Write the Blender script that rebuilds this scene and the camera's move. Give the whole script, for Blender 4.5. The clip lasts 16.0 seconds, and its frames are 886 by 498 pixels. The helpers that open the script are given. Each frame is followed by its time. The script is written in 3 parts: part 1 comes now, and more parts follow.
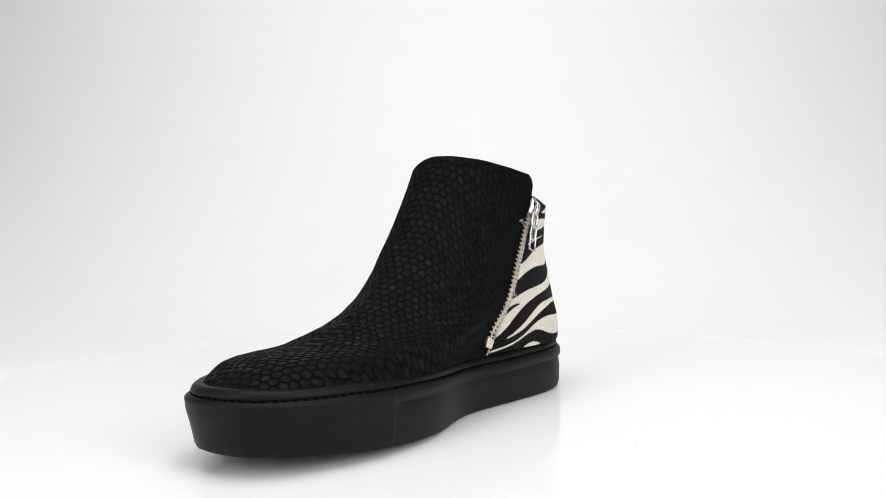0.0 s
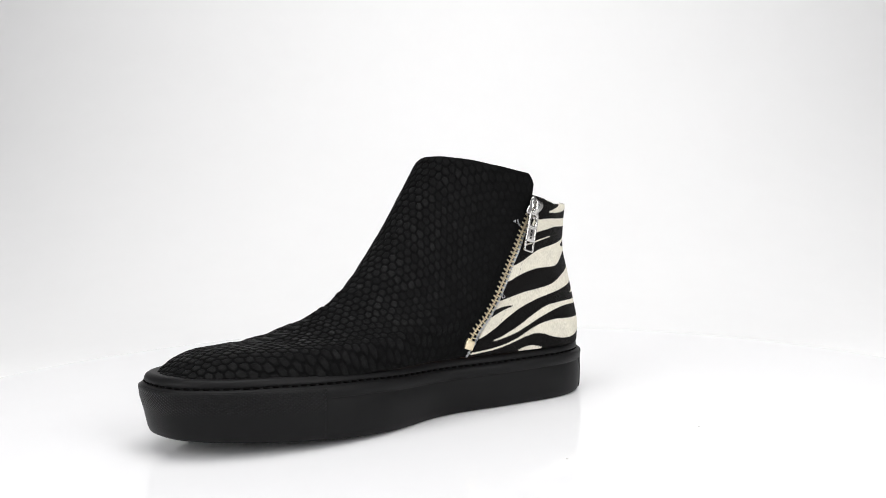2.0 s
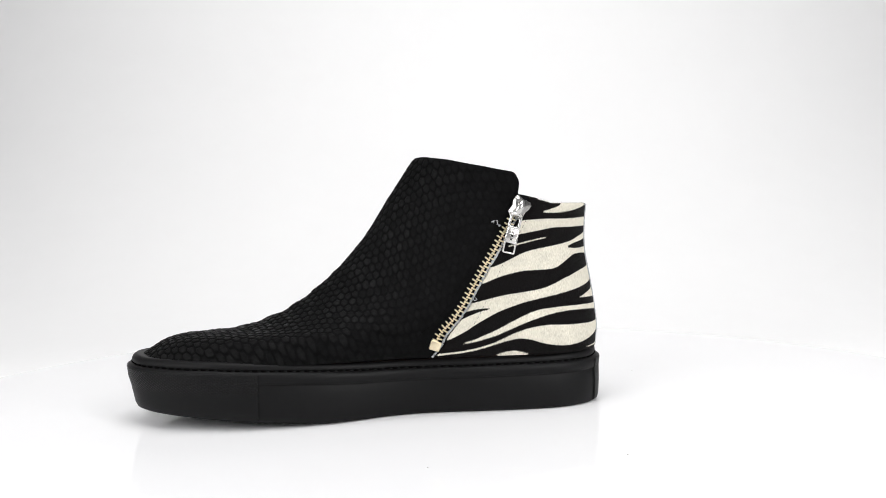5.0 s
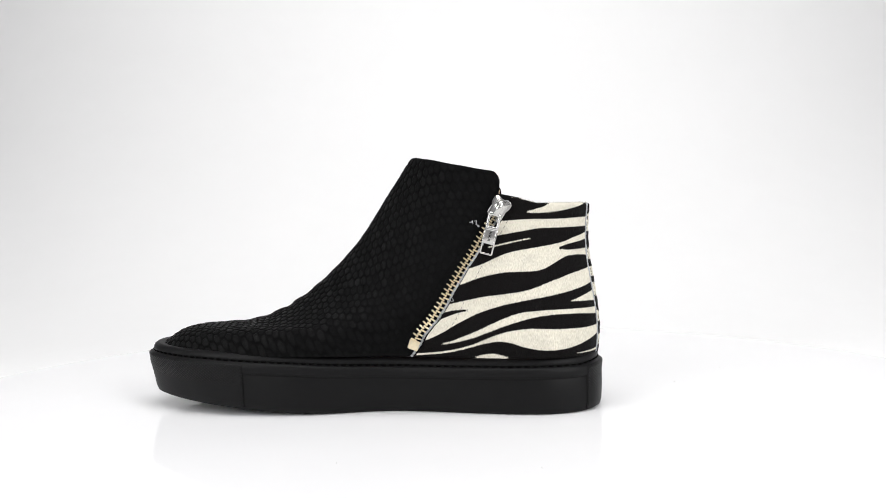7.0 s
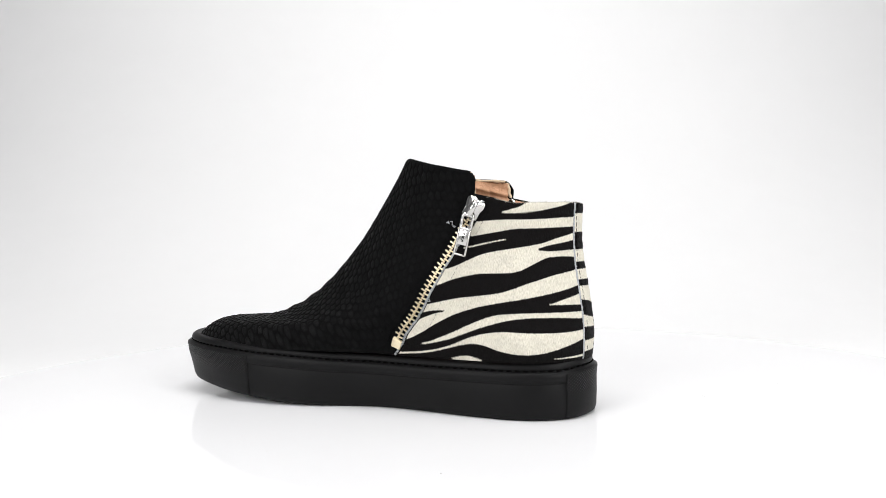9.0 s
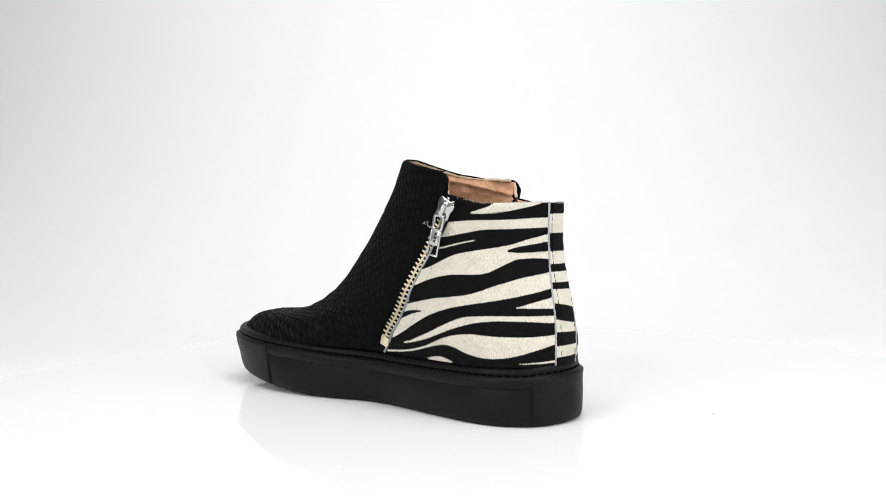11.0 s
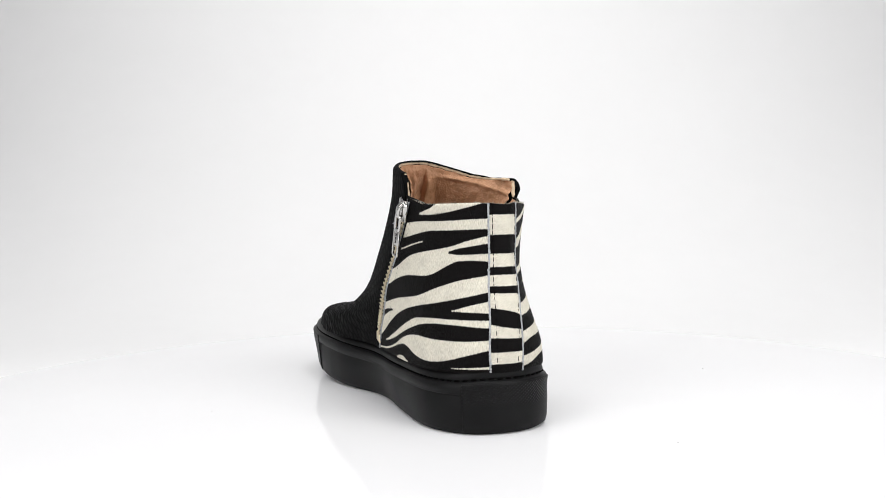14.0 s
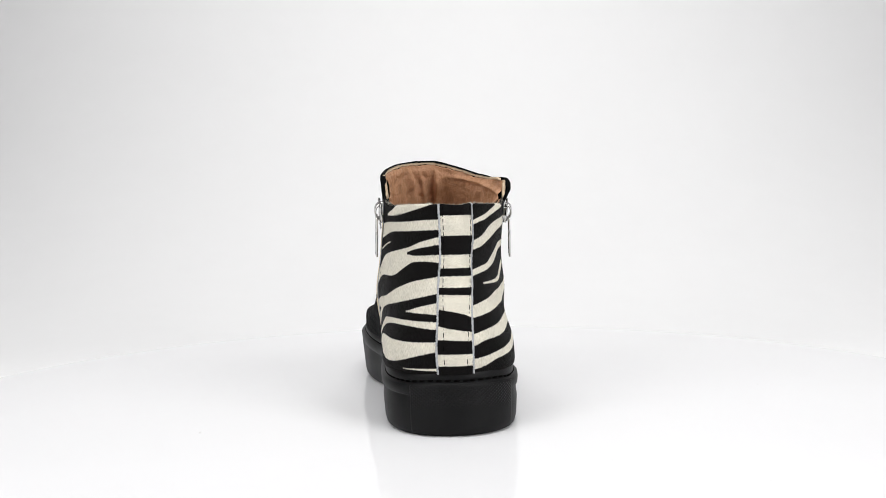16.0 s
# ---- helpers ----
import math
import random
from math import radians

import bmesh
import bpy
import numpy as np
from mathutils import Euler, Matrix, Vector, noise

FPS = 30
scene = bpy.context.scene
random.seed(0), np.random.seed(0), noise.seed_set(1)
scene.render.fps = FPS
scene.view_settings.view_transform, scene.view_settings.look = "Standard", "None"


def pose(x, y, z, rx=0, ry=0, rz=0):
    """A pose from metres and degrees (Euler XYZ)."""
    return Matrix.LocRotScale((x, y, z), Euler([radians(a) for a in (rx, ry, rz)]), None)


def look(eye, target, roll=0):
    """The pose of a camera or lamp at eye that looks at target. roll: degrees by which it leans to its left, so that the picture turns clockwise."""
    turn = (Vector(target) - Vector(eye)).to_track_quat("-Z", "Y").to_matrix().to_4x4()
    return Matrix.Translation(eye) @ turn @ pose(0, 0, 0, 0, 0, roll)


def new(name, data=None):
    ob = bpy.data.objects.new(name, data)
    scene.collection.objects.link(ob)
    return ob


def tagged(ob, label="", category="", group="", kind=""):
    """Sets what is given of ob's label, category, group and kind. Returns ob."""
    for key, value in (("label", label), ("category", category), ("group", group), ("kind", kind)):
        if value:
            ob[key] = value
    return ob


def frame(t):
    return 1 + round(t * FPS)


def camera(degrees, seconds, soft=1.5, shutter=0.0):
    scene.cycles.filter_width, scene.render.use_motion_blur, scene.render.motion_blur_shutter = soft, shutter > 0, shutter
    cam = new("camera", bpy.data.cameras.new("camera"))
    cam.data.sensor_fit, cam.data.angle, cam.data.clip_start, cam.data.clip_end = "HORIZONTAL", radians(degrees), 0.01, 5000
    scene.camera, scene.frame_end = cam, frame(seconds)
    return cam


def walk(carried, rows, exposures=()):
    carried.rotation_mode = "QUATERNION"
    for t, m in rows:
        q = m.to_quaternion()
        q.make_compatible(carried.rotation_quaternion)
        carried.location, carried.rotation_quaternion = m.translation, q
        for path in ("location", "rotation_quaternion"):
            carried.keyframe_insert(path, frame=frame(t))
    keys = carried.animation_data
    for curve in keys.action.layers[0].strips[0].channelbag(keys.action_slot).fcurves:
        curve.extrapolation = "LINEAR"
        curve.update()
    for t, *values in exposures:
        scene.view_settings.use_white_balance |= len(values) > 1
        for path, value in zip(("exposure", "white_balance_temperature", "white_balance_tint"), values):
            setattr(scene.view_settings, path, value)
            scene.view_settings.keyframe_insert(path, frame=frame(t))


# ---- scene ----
THETA = [(0.0, 60.5), (0.5, 56.29), (1.0, 52.05), (1.5, 47.8), (2.0, 43.55), (2.5, 39.34), (3.0, 35.1), (3.5, 30.76),
         (4.0, 26.35), (6.5, 4.25), (7.0, 0.0), (7.5, -4.18), (8.0, -8.45), (8.5, -12.78), (9.0, -17.1), (11.5, -38.21),
         (12.0, -42.4), (12.5, -46.62), (13.0, -50.94), (13.5, -55.24), (14.0, -59.6), (14.5, -63.95), (15.0, -68.28),
         (15.5, -72.56), (16.0, -76.98)]     # seconds and degrees of the turntable

# ---- camera: it stands still ----
cam = camera(55.52, 16.0, soft=.8)
EYE = (0, -.54, .11656)
STAND = look(EYE, (EYE[0] - .00509, EYE[1] + .99935, EYE[2] - .03579), -1.124)
walk(cam, [(0, STAND), (16, STAND)], exposures=[(0, -.02), (2, .04), (3.5, .05), (7, .08), (9, .08), (11.5, .05), (14, .01), (16, -.05)])

# ---- light: a white photo studio, softboxes overhead and at both sides ----
world = bpy.data.worlds.new("studio_air")
world.use_nodes = True
world.node_tree.nodes["Background"].inputs[0].default_value = (.9, .95, 1, 1)
world.node_tree.nodes["Background"].inputs[1].default_value = .05
scene.world = world


def softbox(name, place, target, wide, high, watts, colour=(1, .995, .99)):
    data = bpy.data.lights.new(name, "AREA")
    data.shape, data.size, data.size_y, data.energy, data.color = "RECTANGLE", wide, high, watts, colour
    ob = new(name, data)
    ob.matrix_world = look(place, target)
    return ob


softbox("softbox_overhead", (0, -.30, 1.9), (0, -.12, 0), 1.5, 1.0, 23.5)
softbox("softbox_side", (1.35, -1.25, .95), (.3, 1.2, .55), 1.2, 1.3, 28)
softbox("softbox_side", (-1.35, -1.25, .95), (-.3, 1.2, .55), 1.2, 1.3, 20)


# ---- materials ----
def material(name, colour, rough=.6, metal=0.0, vary=.25, scale=60, bump=.3, bump_scale=900, bump_size=.0003, second=None, sheen=0.0, spec=.5):
    """A procedural surface: two scales of colour noise, roughness noise and fine relief."""
    m = bpy.data.materials.new(name)
    m.use_nodes = True
    nt = m.node_tree
    N, L = nt.nodes, nt.links
    b = N["Principled BSDF"]
    b.inputs["Metallic"].default_value = metal
    b.inputs["Specular IOR Level"].default_value = spec
    b.inputs["Sheen Weight"].default_value = sheen
    co = N.new("ShaderNodeTexCoord")
    n1, n2, n3 = (N.new("ShaderNodeTexNoise") for _ in range(3))
    for n, s, d in ((n1, scale, 4), (n2, scale * 7, 3), (n3, bump_scale, 3)):
        n.inputs["Scale"].default_value, n.inputs["Detail"].default_value = s, d
        L.new(co.outputs["Object"], n.inputs["Vector"])
    mix = N.new("ShaderNodeMath")
    mix.operation = "MULTIPLY_ADD"
    L.new(n1.outputs["Fac"], mix.inputs[0])
    mix.inputs[1].default_value = .6
    half = N.new("ShaderNodeMath")
    half.operation = "MULTIPLY"
    half.inputs[1].default_value = .4
    L.new(n2.outputs["Fac"], half.inputs[0])
    L.new(half.outputs[0], mix.inputs[2])
    ramp = N.new("ShaderNodeValToRGB")
    ramp.color_ramp.elements[0].position, ramp.color_ramp.elements[1].position = .3, .7
    dark = second or tuple(c * (1 - vary) for c in colour)
    light = colour if second else tuple(min(1, c * (1 + vary)) for c in colour)
    ramp.color_ramp.elements[0].color, ramp.color_ramp.elements[1].color = (*dark, 1), (*light, 1)
    L.new(mix.outputs[0], ramp.inputs[0])
    L.new(ramp.outputs[0], b.inputs["Base Color"])
    rr = N.new("ShaderNodeMapRange")
    rr.inputs["To Min"].default_value, rr.inputs["To Max"].default_value = rough * .85, min(1, rough * 1.15)
    L.new(n1.outputs["Fac"], rr.inputs[0])
    L.new(rr.outputs[0], b.inputs["Roughness"])
    if bump:
        bp = N.new("ShaderNodeBump")
        bp.inputs["Strength"].default_value, bp.inputs["Distance"].default_value = bump, bump_size
        L.new(n3.outputs["Fac"], bp.inputs["Height"])
        L.new(bp.outputs[0], b.inputs["Normal"])
    return m


def hide_material():
    """Short-haired hide printed with stripes: the attribute "stripe" is above 0 where the hair is cream."""
    m = material("zebra_hair", (.77, .735, .635), .6, vary=.12, scale=120, bump=0)
    N, L = m.node_tree.nodes, m.node_tree.links
    b = N["Principled BSDF"]
    base = b.inputs["Base Color"].links[0].from_socket
    at = N.new("ShaderNodeAttribute")
    at.attribute_name = "stripe"
    uv = N.new("ShaderNodeUVMap")
    hair = N.new("ShaderNodeTexNoise")
    hair.inputs["Scale"].default_value, hair.inputs["Detail"].default_value = 1, 4
    mp = N.new("ShaderNodeMapping")
    mp.inputs["Scale"].default_value, mp.inputs["Rotation"].default_value = (2300, 520, 1), (0, 0, .7)
    L.new(uv.outputs[0], mp.inputs[0])
    L.new(mp.outputs[0], hair.inputs["Vector"])
    jit = N.new("ShaderNodeMath")
    jit.operation, jit.inputs[1].default_value = "MULTIPLY_ADD", .0014
    off = N.new("ShaderNodeMath")
    off.operation, off.inputs[1].default_value = "SUBTRACT", .5
    L.new(hair.outputs["Fac"], off.inputs[0])
    L.new(off.outputs[0], jit.inputs[0])
    L.new(at.outputs["Fac"], jit.inputs[2])
    step = N.new("ShaderNodeMapRange")
    step.inputs["From Min"].default_value, step.inputs["From Max"].default_value = -.00022, .00022
    L.new(jit.outputs[0], step.inputs[0])
    tint = N.new("ShaderNodeMix")
    tint.data_type, tint.blend_type = "RGBA", "MULTIPLY"
    tint.inputs["Factor"].default_value = .6
    hr = N.new("ShaderNodeValToRGB")
    hr.color_ramp.elements[0].position, hr.color_ramp.elements[1].position = .3, .6
    hr.color_ramp.elements[0].color, hr.color_ramp.elements[1].color = (.58, .55, .48, 1), (1, 1, 1, 1)
    L.new(hair.outputs["Fac"], hr.inputs[0])
    L.new(base, tint.inputs["A"])
    L.new(hr.outputs[0], tint.inputs["B"])
    mix = N.new("ShaderNodeMix")
    mix.data_type = "RGBA"
    mix.inputs["A"].default_value = (.0045, .004, .004, 1)
    L.new(step.outputs[0], mix.inputs["Factor"])
    L.new(tint.outputs["Result"], mix.inputs["B"])
    L.new(mix.outputs["Result"], b.inputs["Base Color"])
    bp = N.new("ShaderNodeBump")
    bp.inputs["Strength"].default_value, bp.inputs["Distance"].default_value = 1.0, .0009
    L.new(hair.outputs["Fac"], bp.inputs["Height"])
    L.new(bp.outputs[0], b.inputs["Normal"])
    b.inputs["Specular IOR Level"].default_value = .06
    return m


def bumper_material(base):
    """The sole's rubber with a fine diamond knurl on it."""
    m = base.copy()
    m.name = "knurled_rubber"
    N, L = m.node_tree.nodes, m.node_tree.links
    b = N["Principled BSDF"]
    uv = N.new("ShaderNodeUVMap")
    waves = []
    for turn in (.62, -.62):
        mp = N.new("ShaderNodeMapping")
        mp.inputs["Rotation"].default_value = (0, 0, turn)
        w = N.new("ShaderNodeTexWave")
        w.bands_direction = "Y"
        w.inputs["Scale"].default_value = 215
        L.new(uv.outputs[0], mp.inputs[0])
        L.new(mp.outputs[0], w.inputs["Vector"])
        waves.append(w)
    mul = N.new("ShaderNodeMath")
    mul.operation = "MULTIPLY"
    L.new(waves[0].outputs["Fac"], mul.inputs[0])
    L.new(waves[1].outputs["Fac"], mul.inputs[1])
    at = N.new("ShaderNodeAttribute")
    at.attribute_name = "knurl"
    m2 = N.new("ShaderNodeMath")
    m2.operation = "MULTIPLY"
    L.new(mul.outputs[0], m2.inputs[0])
    L.new(at.outputs["Fac"], m2.inputs[1])
    bp = N.new("ShaderNodeBump")
    bp.inputs["Strength"].default_value, bp.inputs["Distance"].default_value = .5, .0005
    L.new(m2.outputs[0], bp.inputs["Height"])
    old = b.inputs["Normal"].links[0].from_socket
    L.new(old, bp.inputs["Normal"])
    L.new(bp.outputs[0], b.inputs["Normal"])
    return m


def scale_material():
    """Embossed nubuck: dull in the creases, buffed to a soft shine on the crowns (attribute "crown")."""
    m = material("black_scaled_suede", (.0031, .0032, .0033), .8, vary=.5, scale=230, bump=.5, bump_scale=2600, bump_size=.0003, spec=.05)
    N, L = m.node_tree.nodes, m.node_tree.links
    b = N["Principled BSDF"]
    at = N.new("ShaderNodeAttribute")
    at.attribute_name = "crown"
    fine = N.new("ShaderNodeTexNoise")
    fine.inputs["Scale"].default_value, fine.inputs["Detail"].default_value = 420, 3
    co = N.new("ShaderNodeTexCoord")
    L.new(co.outputs["Object"], fine.inputs["Vector"])
    mul = N.new("ShaderNodeMath")
    mul.operation = "MULTIPLY"
    L.new(at.outputs["Fac"], mul.inputs[0])
    L.new(fine.outputs["Fac"], mul.inputs[1])
    for socket, lo, hi in (("Roughness", .75, .46), ("Specular IOR Level", .035, .22)):
        mr = N.new("ShaderNodeMapRange")
        mr.inputs["From Max"].default_value = .6
        mr.inputs["To Min"].default_value, mr.inputs["To Max"].default_value = lo, hi
        L.new(mul.outputs[0], mr.inputs[0])
        L.new(mr.outputs[0], b.inputs[socket])
    return m


M_WALL = material("white_backdrop", (.86, .86, .86), .9, vary=.01, scale=3, bump=.1, bump_scale=300)
# grey picked for the unseen walls so that they bounce less fill light
M_ROOM = material("grey_bounce_cut", (.30, .30, .31), .9, vary=.06, scale=3, bump=.1, bump_scale=300)
M_DISC = material("glossy_white_acrylic", (.82, .82, .83), .045, vary=.006, scale=8, bump=0, spec=.06)
M_SCALE = scale_material()
M_RUBBER = material("black_rubber", (.0042, .0042, .0045), .48, vary=.12, scale=40, bump=.25, bump_scale=1800, bump_size=.0002, spec=.15)
M_KNURL = bumper_material(M_RUBBER)
M_THREAD = material("black_thread", (.0022, .0022, .0022), .9, vary=.2, scale=500, bump=.3, bump_scale=4000, spec=.04)
M_PALE = material("grey_white_thread", (.40, .41, .425), .85, vary=.35, scale=700, bump=.5, bump_scale=4000)
M_LINING = material("tan_lining_leather", (.60, .33, .20), .5, second=(.34, .17, .075), scale=42, bump=.9, bump_scale=800, bump_size=.0009, spec=.4)
M_CREAM = material("raw_cream_leather_edge", (.62, .48, .33), .85, vary=.2, scale=300, bump=.4, bump_scale=2500)
M_TAPE = material("black_zip_tape", (.005, .005, .0055), .9, vary=.25, scale=400, bump=.6, bump_scale=3000, spec=.08)
M_BRASS = material("pale_brass", (.82, .71, .50), .30, 1.0, vary=.15, scale=500, bump=.15, bump_scale=3000)
M_STEEL = material("polished_nickel", (.58, .57, .55), .18, 1.0, vary=.08, scale=300, bump=.08, bump_scale=2500)
M_DUST = material("grey_dust", (.6, .59, .57), .9, vary=.2, scale=300, bump=0)
M_FRINGE = material("cream_hair", (.62, .58, .48), .7, second=(.20, .18, .15), scale=120, bump=0)
M_HIDE = hide_material()


# ---- the shoe's form: one surface, from the sole's edge (v = 0) to the collar (v = 1), round the foot (phi: 0 heel, pi toe) ----
OUTLINE = [(.0954, -.0109), (.0857, -.0383), (.0581, -.0506), (.0105, -.0460), (-.0403, -.0375), (-.0871, -.0421),
           (-.1278, -.0396), (-.1642, -.0274), (-.1904, -.0059), (-.1946, .0211), (-.1825, .0434), (-.1507, .0602),
           (-.0998, .0645), (-.0493, .0543), (.0012, .0368), (.0523, .0290), (.0840, .0145)]


def closed_spline(points, n):
    c = np.array(points)
    k = np.arange(n)[:, None] / n
    out = []
    for i in range(len(c)):
        a, b, d, e = c[i - 1], c[i], c[(i + 1) % len(c)], c[(i + 2) % len(c)]
        out.append(.5 * (2 * b + (d - a) * k + (2 * a - 5 * b + 4 * d - e) * k ** 2 + (3 * b - a - 3 * d + e) * k ** 3))
    return np.concatenate(out)


EDGE = closed_spline(OUTLINE, 24)                    # the sole's outline, counted from the heel along the inner side
EDGE_IN = np.stack([-(np.roll(EDGE, -1, 0) - np.roll(EDGE, 1, 0))[:, 1], (np.roll(EDGE, -1, 0) - np.roll(EDGE, 1, 0))[:, 0]], 1)
EDGE_IN /= np.linalg.norm(EDGE_IN, axis=1)[:, None]
if ((EDGE + .01 * EDGE_IN) ** 2).sum() > (EDGE ** 2).sum():
    EDGE_IN = -EDGE_IN


def middle(x):
    return np.interp(x, [-.195, -.16, -.12, -.08, -.05, 0, .05, .09], [.0165, .0135, .011, .0085, .006, -.004, -.0115, -.0128])


FRONT = np.array([(-.1900, .0330), (-.1674, .0452), (-.1248, .0495), (-.0918, .0653), (-.0588, .0955), (-.0360, .1289), (-.0208, .1515)])
BACK = np.array([(.0920, .0290), (.0932, .0430), (.0922, .0580), (.0900, .0740), (.0876, .0900), (.0870, .1060), (.0882, .1230)])
ROUND = np.array([0, .12, .40, .75, 1, 1, 1])        # how far a level has left the foot's outline for the shaft's oval
WIDE = np.array([.040, .041, .0408, .0408, .0362, .0354, .0372])
FULL = np.array([1, 1, .93, .86, .8, .8, .8])
WIDE_OUT = np.array([.040, .040, .0435, .0412, .0370, .0368, .0385])
FOOT_IN = np.array([0, .02, .48, .15, 0, 0, 0])          # how pointed the front is, on the inner and the outer side
FOOT_OUT = np.array([0, -.45, -.80, .24, 0, 0, 0])
SHARP_IN = np.array([0, 0, .245, .26, -.05, 0, -.16])
SHARP_OUT = np.array([0, 0, -.12, .96, .12, .30, .25])
LEAN = np.array([0, -.0040, -.0095, -.0062, -.0085, -.0050, -.0042])             # how far the front leans to the outer side
REAR_OUT = np.array([0, .095, .32, .57, .69, .66, .75])         # how lean the outer side is behind the zip
DROP = np.array([0, .0057, .0080, .0040, -.0010, 0, 0])             # how far the outer side sags at the toe
LIFT = .0043
RISE = np.array([1.3, 1.3, 1.25, 1.2, 1.1, 1.02, .86])

_k = np.argmin(EDGE[:, 0])
_sin = np.linspace(0, np.pi, 121)
_sides = {}
for _name, _part in (("inner", EDGE[:_k + 1]), ("outer", np.concatenate([EDGE[_k:], EDGE[:1]])[::-1])):
    _x = FRONT[0, 0] - .0045 + (BACK[0, 0] + .003 - FRONT[0, 0] + .0045) * (1 + np.cos(_sin)) / 2
    _o = np.argsort(_part[:, 0])
    _y = np.abs(np.interp(_x, _part[_o, 0], _part[_o, 1]) - middle(_x)) - .0015 - .003 * np.clip((-.05 - _x) / .1, 0, 1)
    _ok = np.sin(_sin) > .3
    _sides[_name] = np.interp(_sin, _sin[_ok], (_y / np.maximum(np.sin(_sin), 1e-3))[_ok])


def level(k, phi):
    q = (1 - np.cos(phi)) / 2
    x = BACK[k, 0] + (FRONT[k, 0] - BACK[k, 0]) * q
    z = BACK[k, 1] + (FRONT[k, 1] - BACK[k, 1]) * q ** RISE[k]
    turn = np.mod(phi, 2 * np.pi)
    inner = turn < np.pi
    z = z - np.where(inner, 0, DROP[k] * np.clip((q - .45) / .3, 0, 1) * np.abs(np.sin(phi)) ** .7)
    s = np.abs(np.sin(phi))
    foot = s * np.where(inner, np.interp(turn, _sin, _sides["inner"]), np.interp(2 * np.pi - turn, _sin, _sides["outer"]))
    lead = np.clip((q - .35) / .65, 0, 1)
    foot = foot * s ** (np.where(inner, FOOT_IN[k], FOOT_OUT[k]) * lead)
    rear = s ** np.where(inner, 0, REAR_OUT[k] * np.clip((.62 - q) / .5, 0, 1))
    foot = foot * rear
    oval = rear * np.where(inner, WIDE[k], WIDE_OUT[k]) * s ** (.98 + np.where(inner, SHARP_IN[k], SHARP_OUT[k]) * lead)
    w = foot * FULL[k] * (1 - ROUND[k]) + oval * ROUND[k]
    return np.stack([x, middle(x) + LEAN[k] * q ** 2 + np.where(inner, -w, w), z + LIFT], -1)


def surface(phi, v):
    """Points of the upper's outer face."""
    phi, v = np.broadcast_arrays(np.asarray(phi, float), np.asarray(v, float))
    n = len(FRONT) - 1
    f = np.clip(v, 0, 1) * n
    i = np.clip(f.astype(int), 0, n - 1)
    t = (f - i)[..., None]
    all_levels = np.stack([level(k, phi) for k in range(n + 1)])
    ext = np.concatenate([2 * all_levels[:1] - all_levels[1:2], all_levels, 2 * all_levels[-1:] - all_levels[-2:-1]])
    idx = np.indices(phi.shape)
    a, b, d, e = (ext[(i + j, *idx)] for j in range(4))
    p = .5 * (2 * b + (d - a) * t + (2 * a - 5 * b + 4 * d - e) * t ** 2 + (3 * b - a - 3 * d + e) * t ** 3)
    return p


def outward(phi, v):
    h = 1e-3
    du = surface(phi + h, v) - surface(phi - h, v)
    dv = surface(phi, np.minimum(v + h, 1)) - surface(phi, np.maximum(v - h, 0))
    n = np.cross(du, dv)
    n /= np.linalg.norm(n, axis=-1)[..., None] + 1e-12
    c = surface(phi, v) - np.array([.03, -.008, .06])
    c[..., 0] *= .3
    return n if (n * c).sum() > 0 else -n


# ---- mesh helpers ----
def mesh_object(name, verts, faces, mat, parent=None, label="", smooth=True, kind=""):
    me = bpy.data.meshes.new(name)
    me.from_pydata([tuple(map(float, v)) for v in verts], [], [tuple(map(int, f)) for f in faces])
    me.materials.append(mat)
    bm = bmesh.new()
    bm.from_mesh(me)
    bmesh.ops.recalc_face_normals(bm, faces=bm.faces)
    bm.to_mesh(me)
    bm.free()
    if smooth:
        me.shade_smooth()
    me.update()
    ob = new(name, me)
    if parent is not None:
        ob.parent = parent
    tagged(ob, label, kind=kind)
    return ob


def part(name, bm, mat, parent, label="", smooth=True):
    """Links a bmesh as one mesh object under a thing or a part."""
    me = bpy.data.meshes.new(name)
    bmesh.ops.recalc_face_normals(bm, faces=bm.faces)
    bm.to_mesh(me)
    bm.free()
    me.materials.append(mat)
    if smooth:
        me.shade_smooth()
    ob = new(name, me)
    ob.parent = parent
    return tagged(ob, label)


def quads(n, m, wrap=False, base=0):
    i, j = np.meshgrid(np.arange(n if wrap else n - 1), np.arange(m - 1), indexing="ij")
    k = (i + 1) % n
    return np.stack([i * m + j, k * m + j, k * m + j + 1, i * m + j + 1], -1).reshape(-1, 4) + base


